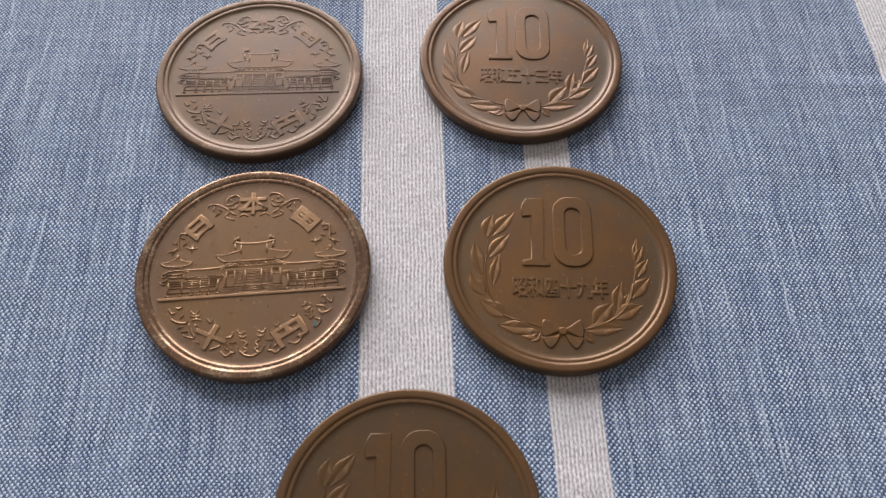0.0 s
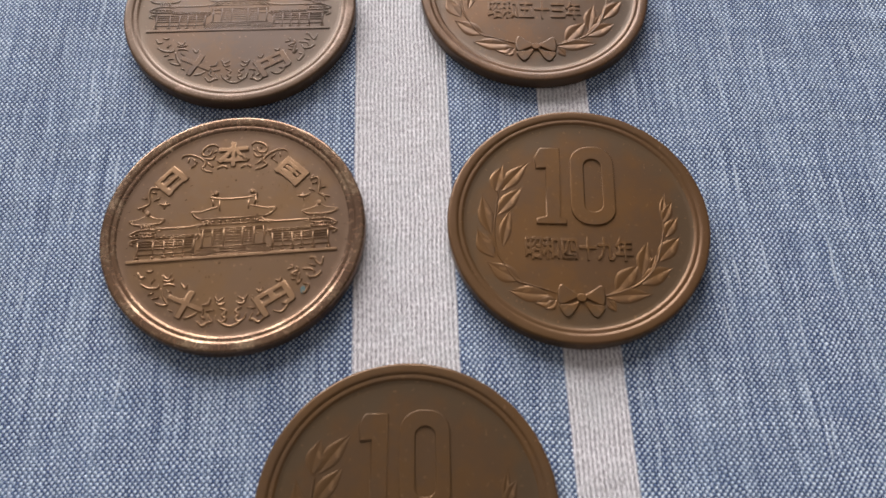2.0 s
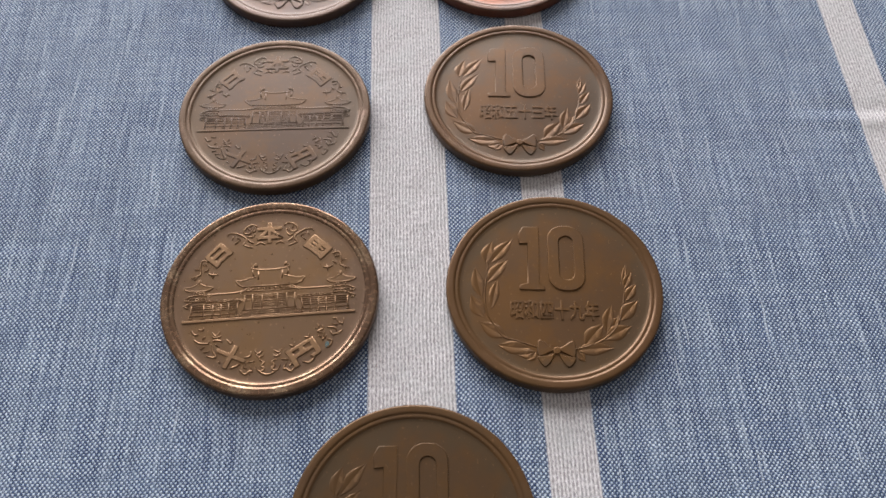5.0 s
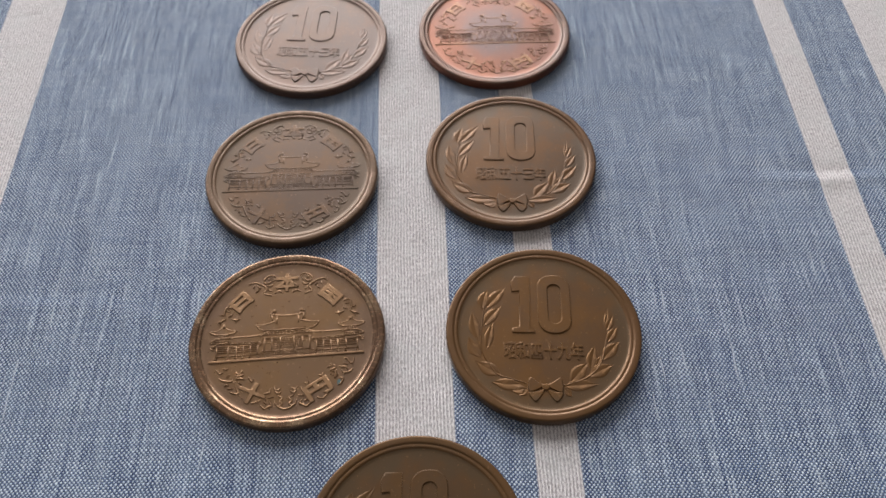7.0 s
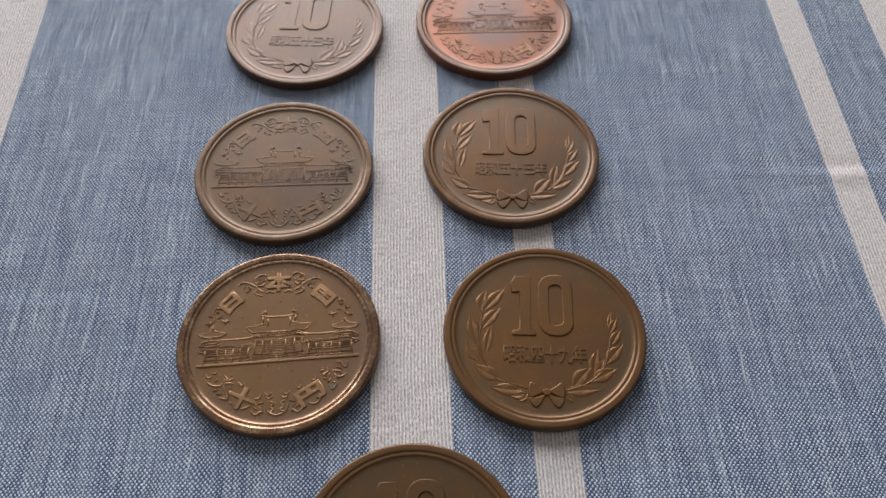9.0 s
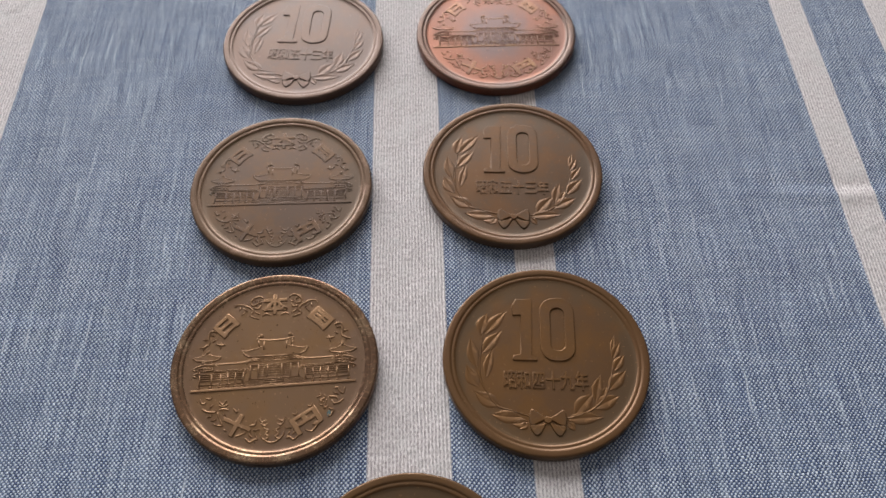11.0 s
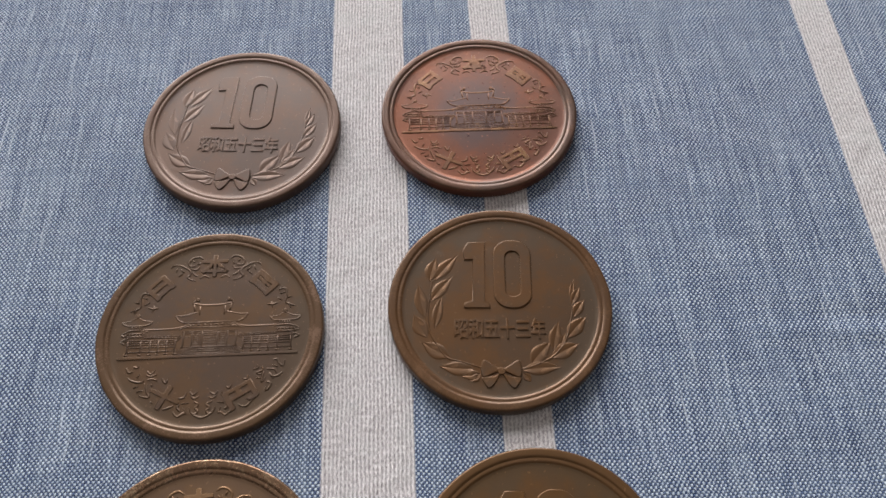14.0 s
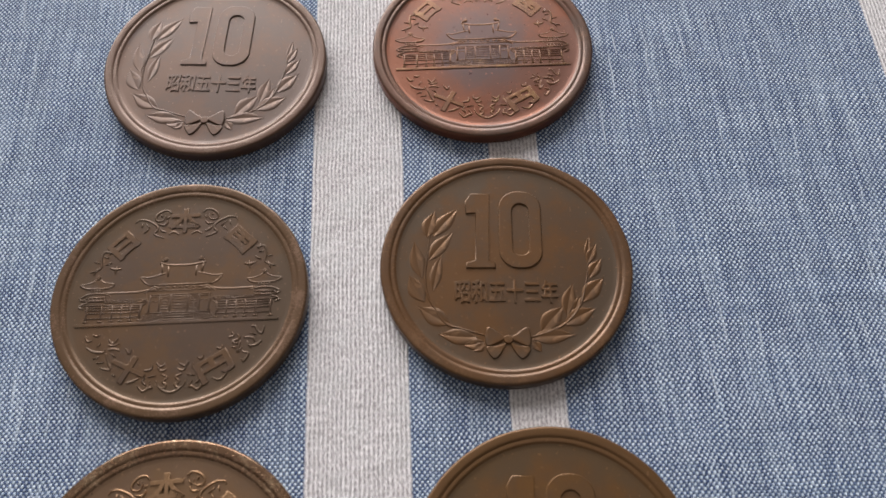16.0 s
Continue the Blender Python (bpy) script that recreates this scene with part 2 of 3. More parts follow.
def lathe(bm, profile, seg=192):
    rings = []
    for r, z in profile:
        if r == 0:
            rings.append([bm.verts.new((0, 0, z * MM))])
        else:
            ring = []
            for i in range(seg):
                a = i * math.tau / seg
                wear = noise.noise(Vector((9 * math.cos(a), 9 * math.sin(a), z * 2))) + 0.8 * min(0.0, noise.noise(Vector((31 * math.cos(a), 31 * math.sin(a), z))) + 0.25)
                q = r + (0.032 * wear if r > 10.9 and z > 0.9 else 0.0)
                ring.append(bm.verts.new((q * MM * math.cos(a), q * MM * math.sin(a), (z + (0.014 * wear if z > 1.44 else 0.0)) * MM)))
            rings.append(ring)
    for a, b in zip(rings, rings[1:]):
        for i in range(seg):
            j = (i + 1) % seg
            if len(a) == 1:
                bm.faces.new((a[0], b[j], b[i]))
            elif len(b) == 1:
                bm.faces.new((a[i], a[j], b[0]))
            else:
                bm.faces.new((a[i], a[j], b[j], b[i]))
    bmesh.ops.recalc_face_normals(bm, faces=bm.faces)


def ridge(bm, pts, width, height, z0, taper=False):
    """A half-round raised line along pts (millimetres)."""
    n, prof = len(pts), ((-1, 0), (-0.6, 0.75), (0, 1), (0.6, 0.75), (1, 0))
    rows = []
    for i, (x, y) in enumerate(pts):
        a, b = pts[max(i - 1, 0)], pts[min(i + 1, n - 1)]
        dx, dy = b[0] - a[0], b[1] - a[1]
        d = math.hypot(dx, dy) or 1
        nx, ny = -dy / d, dx / d
        w = width / 2 * (1.0 if not taper else 0.25 + 0.75 * math.sin(math.pi * (0.15 + 0.8 * i / max(n - 1, 1))))
        rows.append([bm.verts.new(((x + nx * s * w) * MM, (y + ny * s * w) * MM, (z0 + h * height) * MM)) for s, h in prof])
    for a, b in zip(rows, rows[1:]):
        for i in range(4):
            bm.faces.new((a[i], b[i], b[i + 1], a[i + 1]))
    for r in (rows[0], rows[-1]):
        bm.faces.new(r if r is rows[-1] else r[::-1])
    bmesh.ops.recalc_face_normals(bm, faces=bm.faces)


def bent(ctrl, n=14):
    """A smooth line through the control points (Catmull-Rom)."""
    out, c = [], [ctrl[0], *ctrl, ctrl[-1]]
    for i in range(1, len(c) - 2):
        p0, p1, p2, p3 = c[i - 1:i + 3]
        for s in range(n):
            t = s / n
            out.append(tuple(0.5 * (2 * p1[k] + (p2[k] - p0[k]) * t + (2 * p0[k] - 5 * p1[k] + 4 * p2[k] - p3[k]) * t * t
                                    + (3 * p1[k] - p0[k] - 3 * p2[k] + p3[k]) * t ** 3) for k in (0, 1)))
    return out + [tuple(ctrl[-1])]


def curve_mesh(curve):
    """The mesh of a filled curve or a text drawn in millimetres, scaled to metres."""
    ob = new("outline", curve)
    deps = bpy.context.evaluated_depsgraph_get()
    me = bpy.data.meshes.new_from_object(ob.evaluated_get(deps))
    bpy.data.objects.remove(ob)
    bpy.data.curves.remove(curve)
    me.transform(Matrix.Diagonal((MM, MM, MM, 1)))
    return me


FIELD = 1.24        # height of the coin's field, millimetres
RELIEF = 0.105


def plate_mesh(outlines, height=0.12, bevel=0.085):
    """A raised flat shape with sloping edges."""
    cu = bpy.data.curves.new("outline", "CURVE")
    cu.dimensions, cu.fill_mode = "2D", "BOTH"
    for pts in outlines:
        sp = cu.splines.new("POLY")
        sp.points.add(len(pts) - 1)
        sp.use_cyclic_u = True
        for p, (x, y) in zip(sp.points, pts):
            p.co = (x, y, 0, 1)
    cu.extrude = max(height - bevel, 0.01)
    cu.bevel_depth, cu.bevel_resolution, cu.offset = bevel, 3, -bevel * 0.5
    return curve_mesh(cu)


def text_mesh(text, wide, high, bold=0.03, height=RELIEF, bevel=0.05):
    """Raised lettering that fills a given width and height in millimetres."""
    cu = bpy.data.curves.new("lettering", "FONT")
    cu.body, cu.size = text, high
    cu.resolution_u = 3
    cu.offset = bold
    cu.extrude, cu.bevel_depth, cu.bevel_resolution = max(height - bevel, 0.01), bevel, 2
    me = curve_mesh(cu)
    co = np.array([v.co for v in me.vertices])
    lo, hi = co.min(0), co.max(0)
    co = (co - ((lo[0] + hi[0]) / 2, (lo[1] + hi[1]) / 2, 0)) * (wide * MM / (hi[0] - lo[0]), high * MM / (hi[1] - lo[1]), 1)
    me.vertices.foreach_set("co", co.ravel())
    return me


def place(name, mesh, mat, parent, x=0, y=0, turn=0, z=FIELD, sx=1, sy=1, label="", sz=1):
    if not mesh.materials:
        mesh.materials.append(mat)
    ob = new(name, mesh)
    ob.parent = parent
    ob.matrix_basis = mm_pose(x, y, z, 0, 0, turn) @ Matrix.Diagonal((sx, sy, sz, 1))
    if mesh.materials[0] is not mat:
        ob.material_slots[0].link = "OBJECT"
        ob.material_slots[0].material = mat
    return tagged(ob, label) if label else ob


def rounded(x0, x1, y0, y1, r, n=10):
    out = []
    for cx, cy, a in ((x1 - r, y1 - r, 0), (x0 + r, y1 - r, 90), (x0 + r, y0 + r, 180), (x1 - r, y0 + r, 270)):
        out += [(cx + r * math.cos(radians(a + 90 * i / n)), cy + r * math.sin(radians(a + 90 * i / n))) for i in range(n + 1)]
    return out


# ---- the room round the table ----
X0, X1, Y0, Y1, Z0, Z1 = ROOM


def slab(name, dims, mat, label):
    bm = bmesh.new()
    for d in dims:
        box(bm, *d)
    return tagged(part(name, bm, mat, None), label, kind="structure")


T = 0.12
slab("floor", [(X0 - T, X1 + T, Y0 - T, Y1 + T, Z0 - T, Z0)], FLOOR, "brown wooden floor under the table")
slab("ceiling", [(X0 - T, X1 + T, Y0 - T, Y1 + T, Z1, Z1 + T)], CEILING, "plain off-white painted ceiling of the room")
slab("wall_south", [(X0 - T, X1 + T, Y0 - T, Y0, Z0, Z1)], WALL, "plain beige-grey painted room wall")
slab("wall_west", [(X0 - T, X0, Y0, Y1, Z0, Z1)], WALL, "plain beige-grey painted room wall")
slab("wall_east", [(X1, X1 + T, Y0, Y1, Z0, Z1)], WALL, "plain beige-grey painted room wall")
wx0, wx1, wz0, wz1 = WINDOW
slab("wall_north", [(X0 - T, wx0, Y1, Y1 + T, Z0, Z1), (wx1, X1 + T, Y1, Y1 + T, Z0, Z1),
                    (wx0, wx1, Y1, Y1 + T, Z0, wz0), (wx0, wx1, Y1, Y1 + T, wz1, Z1)], WALL, "beige-grey painted wall with a daylight window")
window = tagged(new("window_1"), "white painted window frame in the wall", "window", kind="structure")
window.location = ((wx0 + wx1) / 2, Y1, wz0)
for nm, d in (("window_frame", (wx0, wx0 + 0.03, Y1 + 0.02, Y1 + 0.05, wz0, wz1)), ("window_frame", (wx1 - 0.03, wx1, Y1 + 0.02, Y1 + 0.05, wz0, wz1)),
              ("window_frame", (wx0 + 0.03, wx1 - 0.03, Y1 + 0.02, Y1 + 0.05, wz1 - 0.03, wz1)), ("window_frame", (wx0 + 0.03, wx1 - 0.03, Y1 + 0.02, Y1 + 0.05, wz0, wz0 + 0.03))):
    bm = bmesh.new()
    box(bm, *d)
    ob = part(nm, bm, PAINT, window)
    ob.matrix_parent_inverse = Matrix.Translation(window.location).inverted()

# ---- table ----
table = tagged(new("table"), "brown wooden table under the striped cloth", "table")
table.location = (0, 0, Z0)
TOP = -0.0012
bm = bmesh.new()
box(bm, -0.45, 0.45, -0.32, 0.38, TOP - 0.025 - Z0, TOP - Z0)
bmesh.ops.bevel(bm, geom=bm.edges[:], offset=0.003, segments=2, affect="EDGES")
part("tabletop", bm, WOOD, table)
for sx in (-0.41, 0.41):
    for sy in (-0.28, 0.34):
        bm = bmesh.new()
        box(bm, sx - 0.025, sx + 0.025, sy - 0.025, sy + 0.025, 0, TOP - 0.025 - Z0)
        part("leg", bm, WOOD, table)

# ---- tablecloth ----
COINS = (
    ("A", -13.49, 0.51, 2.5, "temple", "shiny brown bronze coin, temple side up, rubbed bright on its rim"),
    ("B", 17.59, 0.14, -3.75, "74", "olive-brown bronze coin, numeral ten and wreath side up"),
    ("C", -14.61, 25.99, -0.15, "temple", "dull grey-brown bronze coin, worn temple side up"),
    ("D", 15.84, 27.51, -3.1, "78", "warm brown bronze coin, numeral ten and wreath side up"),
    ("E", 1.67, -24.55, -1.1, "blank", "dark brown bronze coin, ten side up, below the two rows"),
    ("F", -13.33, 53.04, -4.5, "78", "matt pale brown bronze coin, numeral ten side up"),
    ("G", 15.36, 53.73, -0.55, "temple", "reddish copper-coloured coin, temple side up"),
)


def in_stripe(x):
    return max(max(0.0, min(1.0, (x - a) / 0.8 + 0.5, (b - x) / 0.8 + 0.5)) for a, b in STRIPES)


def cloth_height(x, y):
    """Small rises of the woven cloth, in millimetres; flat under the coins."""
    h = 0.10 * noise.noise(Vector((x / 22, y / 30, 1.0))) + 0.035 * noise.noise(Vector((x / 5, y / 6, 4.0)))
    w = in_stripe(x)
    if w > 0:
        h += w * (0.07 * noise.noise(Vector((x / 1.9, y / 2.1, 9.0))) + 0.03 * noise.noise(Vector((x / 1.2, y / 3.0, 2.0))))
    # soft creases where the cloth was folded
    for cx, cy, half, slope, size in CREASES:
        d = y - cy - slope * (x - cx) - 0.8 * noise.noise(Vector((x / 7, cy, 0.0)))
        e = max(0.0, 1 - abs(x - cx) / half)
        h += size * e * (math.exp(-(d / 0.9) ** 2) - 0.8 * math.exp(-((d - 1.6) / 1.2) ** 2))
    near = min(math.hypot(x - c[1], y - c[2]) for c in COINS)
    h *= min(1.0, max(0.0, (near - 12.2) / 3.0))
    return h


CREASES = ((60, 23.3, 20, -0.01, 0.20), (-42, 6.5, 22, -0.09, 0.10))


def tablecloth():
    xs = np.concatenate([np.arange(-470, -82, 6), np.arange(-82, 92, 0.62), np.arange(92, 471, 6)])
    ys = np.concatenate([np.arange(-340, -42, 6), np.arange(-42, 112, 0.62), np.arange(112, 401, 6)])
    nx, ny = len(xs), len(ys)
    vs, fs = [], []
    for y in ys:
        for x in xs:
            fine = -82 <= x <= 92 and -42 <= y <= 112
            h = cloth_height(x, y) if fine else 0.0
            over = max(abs(x) - 455, -325 - y, y - 385, 0.0)      # hangs over the edge
            vs.append((x * MM, y * MM, h * MM - over * 4 * MM))
    for j in range(ny - 1):
        for i in range(nx - 1):
            a = j * nx + i
            fs.append((a, a + 1, a + nx + 1, a + nx))
    me = bpy.data.meshes.new("tablecloth")
    me.from_pydata(vs, [], fs)
    me.materials.append(CLOTH)
    ob = shade(new("tablecloth", me))
    mod = ob.modifiers.new("thickness", "SOLIDIFY")
    mod.thickness, mod.offset = 0.0006, -1
    return tagged(ob, "blue chambray tablecloth with off-white woven stripes, slightly creased", "tablecloth")


tablecloth()


# ---- coins ----
def leaf_mesh():
    """A pointed leaf one unit long along x, with a sunken vein."""
    bm = bmesh.new()
    n, rows = 12, []
    for i in range(n + 1):
        t = i / n
        w = 0.5 * math.sin(math.pi * t ** 0.85) ** 1.25 if 0 < t < 1 else 0.0
        c = 0.10 * math.sin(math.pi * t)
        lift = math.sin(math.pi * (0.10 + 0.80 * t)) ** 0.4
        rows.append([bm.verts.new((t * MM, (c * 0.6 + s * max(w, 0.01)) * MM, hh * 0.080 * lift * MM))
                     for s, hh in ((-1, -0.1), (-0.80, 0.95), (-0.55, 0.66), (-0.10, 0.62), (0, 0.22), (0.10, 0.62), (0.55, 0.66), (0.80, 0.95), (1, -0.1))])
    for a, b in zip(rows, rows[1:]):
        for i in range(8):
            bm.faces.new((a[i], b[i], b[i + 1], a[i + 1]))
    bmesh.ops.recalc_face_normals(bm, faces=bm.faces)
    me = bpy.data.meshes.new("leaf")
    bm.to_mesh(me)
    bm.free()
    me.polygons.foreach_set("use_smooth", [True] * len(me.polygons))
    return me


def ridge_mesh(lines, width, height=0.10, taper=True):
    bm = bmesh.new()
    for pts in lines:
        ridge(bm, pts, width, height, -0.02, taper)
    me = bpy.data.meshes.new("raised_line")
    bm.to_mesh(me)
    bm.free()
    me.polygons.foreach_set("use_smooth", [True] * len(me.polygons))
    return me


LEAF = leaf_mesh()
ONE = plate_mesh([[(-3.85, 6.55), (-3.35, 7.5), (-1.55, 7.5), (-1.65, 0.25), (-1.05, 0.02), (-1.05, -0.45), (-3.72, -0.45),
                   (-3.72, 0.02), (-2.85, 0.28), (-2.80, 5.45), (-3.72, 5.35)]], 0.17, 0.09)
ZERO = plate_mesh([rounded(-0.55, 3.42, -0.45, 7.75, 1.75), rounded(0.62, 2.33, 0.82, 6.48, 0.85)], 0.17, 0.09)
YEARS = {"78": text_mesh("昭和五十三年", 9.55, 2.35, 0.025, 0.11, 0.035), "74": text_mesh("昭和四十九年", 9.55, 2.35, 0.025, 0.11, 0.035)}
YEAR_BAR = plate_mesh([rounded(-0.62, 0.62, -1.1, 1.1, 0.15, 3)])
# leaves of one branch: base x, y, tip x, y, width (millimetres)
BRANCH = (((-7.5, 2.7), (-6.8, 5.6), 1.10), ((-6.95, 2.8), (-4.5, 5.9), 1.10), ((-7.3, 0.3), (-5.0, 3.3), 1.10), ((-6.85, -2.9), (-6.1, 1.0), 0.85),
          ((-7.9, -1.6), (-8.7, 2.4), 1.05), ((-7.6, -3.9), (-9.1, -1.2), 1.20), ((-5.2, -6.1), (-8.2, -4.4), 1.25),
          ((-2.8, -7.35), (-6.3, -7.1), 1.15), ((-2.1, -7.85), (-4.1, -8.15), 0.85), ((-2.2, -7.95), (-3.2, -8.7), 0.65))
BRANCH_R = (((7.65, 0.2), (8.0, 3.1), 0.50), ((7.65, 0.0), (8.6, 2.1), 0.75), ((7.7, -1.5), (9.0, 0.6), 0.85), ((6.95, -3.9), (9.05, -1.4), 1.15),
            ((5.2, -6.15), (8.1, -4.5), 1.25), ((2.1, -7.5), (6.1, -7.1), 1.15), ((3.0, -6.95), (5.2, -4.3), 1.30), ((5.4, -5.3), (6.1, -2.0), 1.0),
            ((6.2, -4.8), (6.75, -3.3), 0.55), ((2.2, -7.8), (2.95, -8.75), 0.65))
STEM = ridge_mesh([bent([(1.6, -7.4), (3.1, -7.05), (5.1, -6.1), (6.5, -4.6), (7.15, -2.9), (7.55, -1.1), (7.7, 0.4)])], 0.22, 0.08)
STEM_L = ridge_mesh([bent([(-1.6, -7.35), (-4.2, -6.55), (-5.6, -6.1), (-6.6, -4.7), (-7.35, -3.2), (-7.6, -1.2), (-7.4, 1.0), (-7.2, 3.0)])], 0.22, 0.08)
BOW_LOOP = plate_mesh([bent([(0.15, -7.45), (0.9, -7.0), (1.75, -6.45), (2.0, -7.3), (1.85, -8.2), (1.0, -7.9), (0.15, -7.45)], 5)[:-1]], 0.17, 0.12)
BOW_TAIL = plate_mesh([bent([(0.2, -7.9), (0.9, -8.25), (1.95, -8.35), (1.35, -9.35), (0.75, -8.95), (0.2, -7.9)], 5)[:-1]], 0.13, 0.08)
BOW_KNOT = plate_mesh([rounded(-0.38, 0.38, -7.95, -7.25, 0.3, 5)], 0.19, 0.1)

BODY_PROFILE = ((0, 0.06), (9.9, 0.06), (10.5, 0.02), (11.35, 0.0), (11.62, 0.07), (11.72, 0.18), (11.75, 0.30), (11.75, 1.24), (11.73, 1.32),
                (11.67, 1.40), (11.5, 1.42), (10.25, 1.27), (10.10, 1.235), (9.9, 1.222), (9.2, 1.212), (7.5, 1.222), (5.0, 1.236), (0, 1.245))
RIM_PROFILE = ((11.70, 1.37), (11.66, 1.43), (11.60, 1.475), (11.52, 1.490), (11.40, 1.497), (11.10, 1.492), (10.98, 1.482), (10.90, 1.455), (10.80, 1.392),
               (10.78, 1.378), (10.70, 1.378), (10.64, 1.388), (10.56, 1.392), (10.46, 1.385), (10.40, 1.365), (10.28, 1.275), (10.20, 1.245), (10.10, 1.232), (9.96, 1.222))


def lathe_mesh(name, profile):
    bm = bmesh.new()
    lathe(bm, profile)
    me = bpy.data.meshes.new(name)
    bm.to_mesh(me)
    bm.free()
    me.polygons.foreach_set("use_smooth", [True] * len(me.polygons))
    return me


BODY, RIM = lathe_mesh("body", BODY_PROFILE), lathe_mesh("rim", RIM_PROFILE)


def blank(key, x, y, turn, label):
    coin = tagged(new("coin"), label, "coin", "coins laid out on the cloth")
    coin.matrix_basis = mm_pose(x, y, 0.02, 0, 0, turn)
    field, rim = COPPERS[key]
    place("body", BODY, field, coin, y=-0.08, z=0, sx=1.008, sy=1.008)
    place("rim", RIM, rim, coin, y=-0.08, z=0, sx=1.008, sy=1.008, label="raised rim, rubbed brighter along its edges")
    return coin, RELIEFS.get(key, field)


def leaf(coin, mat, a, b, w):
    d = math.hypot(b[0] - a[0], b[1] - a[1])
    place("leaf", LEAF, mat, coin, a[0], a[1], math.degrees(math.atan2(b[1] - a[1], b[0] - a[0])), FIELD - 0.02, d, w * 1.4)


def numeral_coin(key, x, y, turn, label, year):
    coin, mat = blank(key, x, y, turn, label)
    place("numeral", ONE, mat, coin)
    place("numeral", ZERO, mat, coin)
    if year in YEARS:
        place("year_inscription", YEARS[year], mat, coin, -0.05, -2.85, label="raised date characters in one row")
    else:
        for i in range(6):
            place("year_bar", YEAR_BAR, mat, coin, -4.0 + 1.6 * i, -2.85)
    for a, b, w in BRANCH + BRANCH_R:
        leaf(coin, mat, a, b, w)
    place("stem", STEM, mat, coin)
    place("stem", STEM_L, mat, coin)
    for s in (-1, 1):
        place("bow_loop", BOW_LOOP, mat, coin, sx=s)
        place("bow_tail", BOW_TAIL, mat, coin, sx=s)
    place("bow_knot", BOW_KNOT, mat, coin)
    return coin


# -- the temple side --
GLYPHS = {c: text_mesh(c, w, h, 0.05, 0.12, 0.045) for c, w, h in (("日", 2.55, 2.05), ("本", 3.05, 2.65), ("国", 2.8, 1.95), ("十", 3.35, 2.7), ("円", 3.25, 2.1))}


def strokes(lines, width=0.13, height=0.10, taper=False):
    """Thin raised lines; those of three points and more are bent smoothly."""
    return ridge_mesh([bent(p, 5) if len(p) > 2 else p for p in lines], width, height, taper)


def both(lines):
    return lines + [[(-x, y) for x, y in p] for p in lines]


MAIN_ROOF = plate_mesh([[(-2.05, 3.1), (-1.1, 2.92), (1.1, 2.92), (2.05, 3.1), (1.85, 2.2), (2.4, 1.9), (3.1, 1.74), (3.8, 1.74), (3.4, 1.2), (2.9, 0.92),
                         (-2.9, 0.92), (-3.4, 1.2), (-3.8, 1.74), (-3.1, 1.74), (-2.4, 1.9), (-1.85, 2.2)]], 0.045, 0.03)
ROOF_RIDGE = strokes([[(-2.15, 3.2), (-1.0, 2.94), (1.0, 2.94), (2.15, 3.2)]], 0.27, 0.14)
ROOF_EDGES = strokes(both([[(1.98, 3.05), (1.84, 2.2)], [(1.5, 2.12), (2.3, 1.92), (3.0, 1.74), (3.8, 1.78)], [(3.8, 1.74), (3.4, 1.22), (2.9, 0.94)], [(1.32, 2.85), (1.30, 1.75)],
                           [(2.0, 0.42), (2.4, 0.78), (2.9, 0.42), (3.3, 0.12)], [(2.25, 0.36), (2.45, 0.52), (2.75, 0.3)]]) + [[(-2.9, 0.93), (2.9, 0.93)]], 0.20, 0.13)
BRACKETS = strokes([[(x - 0.19, 0.66), (x + 0.19, 0.66)] for x in (-1.85, -1.24, -0.62, 0.0, 0.62, 1.24, 1.85)], 0.19, 0.11)
HALL_BEAMS = strokes([[(-2.7, 0.36), (2.7, 0.36)], [(-2.9, -0.08), (2.9, -0.08)], [(-2.9, -0.28), (2.9, -0.28)]], 0.12, 0.09)
LOUVRES = strokes([[(-0.7, y), (0.7, y)] for y in (-0.55, -0.85, -1.15, -1.45)] + both([[(0.95, y), (1.72, y)] for y in (-0.5, -0.75, -1.0, -1.25, -1.5)] + [[(1.98, -0.72), (2.62, -0.72)]]), 0.10, 0.08)
ARCH = strokes([[(3.62, -2.05), (3.45, -0.95), (3.12, -0.48), (2.82, -0.9), (2.8, -1.8)]], 0.13, 0.10)
PLATFORM = strokes([[(-2.95, -1.87), (2.95, -1.87)], [(-3.5, -2.62), (3.5, -2.62)], [(-1.15, -2.1), (1.15, -2.1)], [(-1.2, -2.35), (1.2, -2.35)]], 0.13, 0.10)
STEPS = strokes([[(1.32 + 0.26 * i + 0.13 * (j % 2), -2.03 - 0.14 * j), (1.42 + 0.26 * i + 0.13 * (j % 2), -2.09 - 0.14 * j)] for i in range(8) for j in range(4)], 0.11, 0.10)
WING_ROOF = plate_mesh([[(3.1, 0.34), (6.9, 0.28), (6.9, -0.42), (3.1, -0.52)]], 0.035, 0.025)
WING_RIDGE = strokes([[(2.95, 0.5), (3.6, 0.33), (4.6, 0.28), (6.95, 0.30)]], 0.26, 0.14)
WING_EAVE = strokes([[(3.15 + 0.43 * i, -0.42), (3.36 + 0.43 * i, -0.60), (3.52 + 0.43 * i, -0.42)] for i in range(9)] + [[(3.0, -0.72), (6.9, -0.64)], [(2.98, -0.62), (3.2, -0.95), (3.5, -1.15)]], 0.12, 0.10)
WING_BEAMS = strokes([[(3.4, -1.18), (8.6, -1.14)], [(3.4, -1.42), (8.6, -1.38)], [(3.45, -1.70), (8.5, -1.68)], [(3.4, -2.18), (8.6, -2.2)], [(3.2, -0.95), (8.9, -0.9)]], 0.12, 0.10)
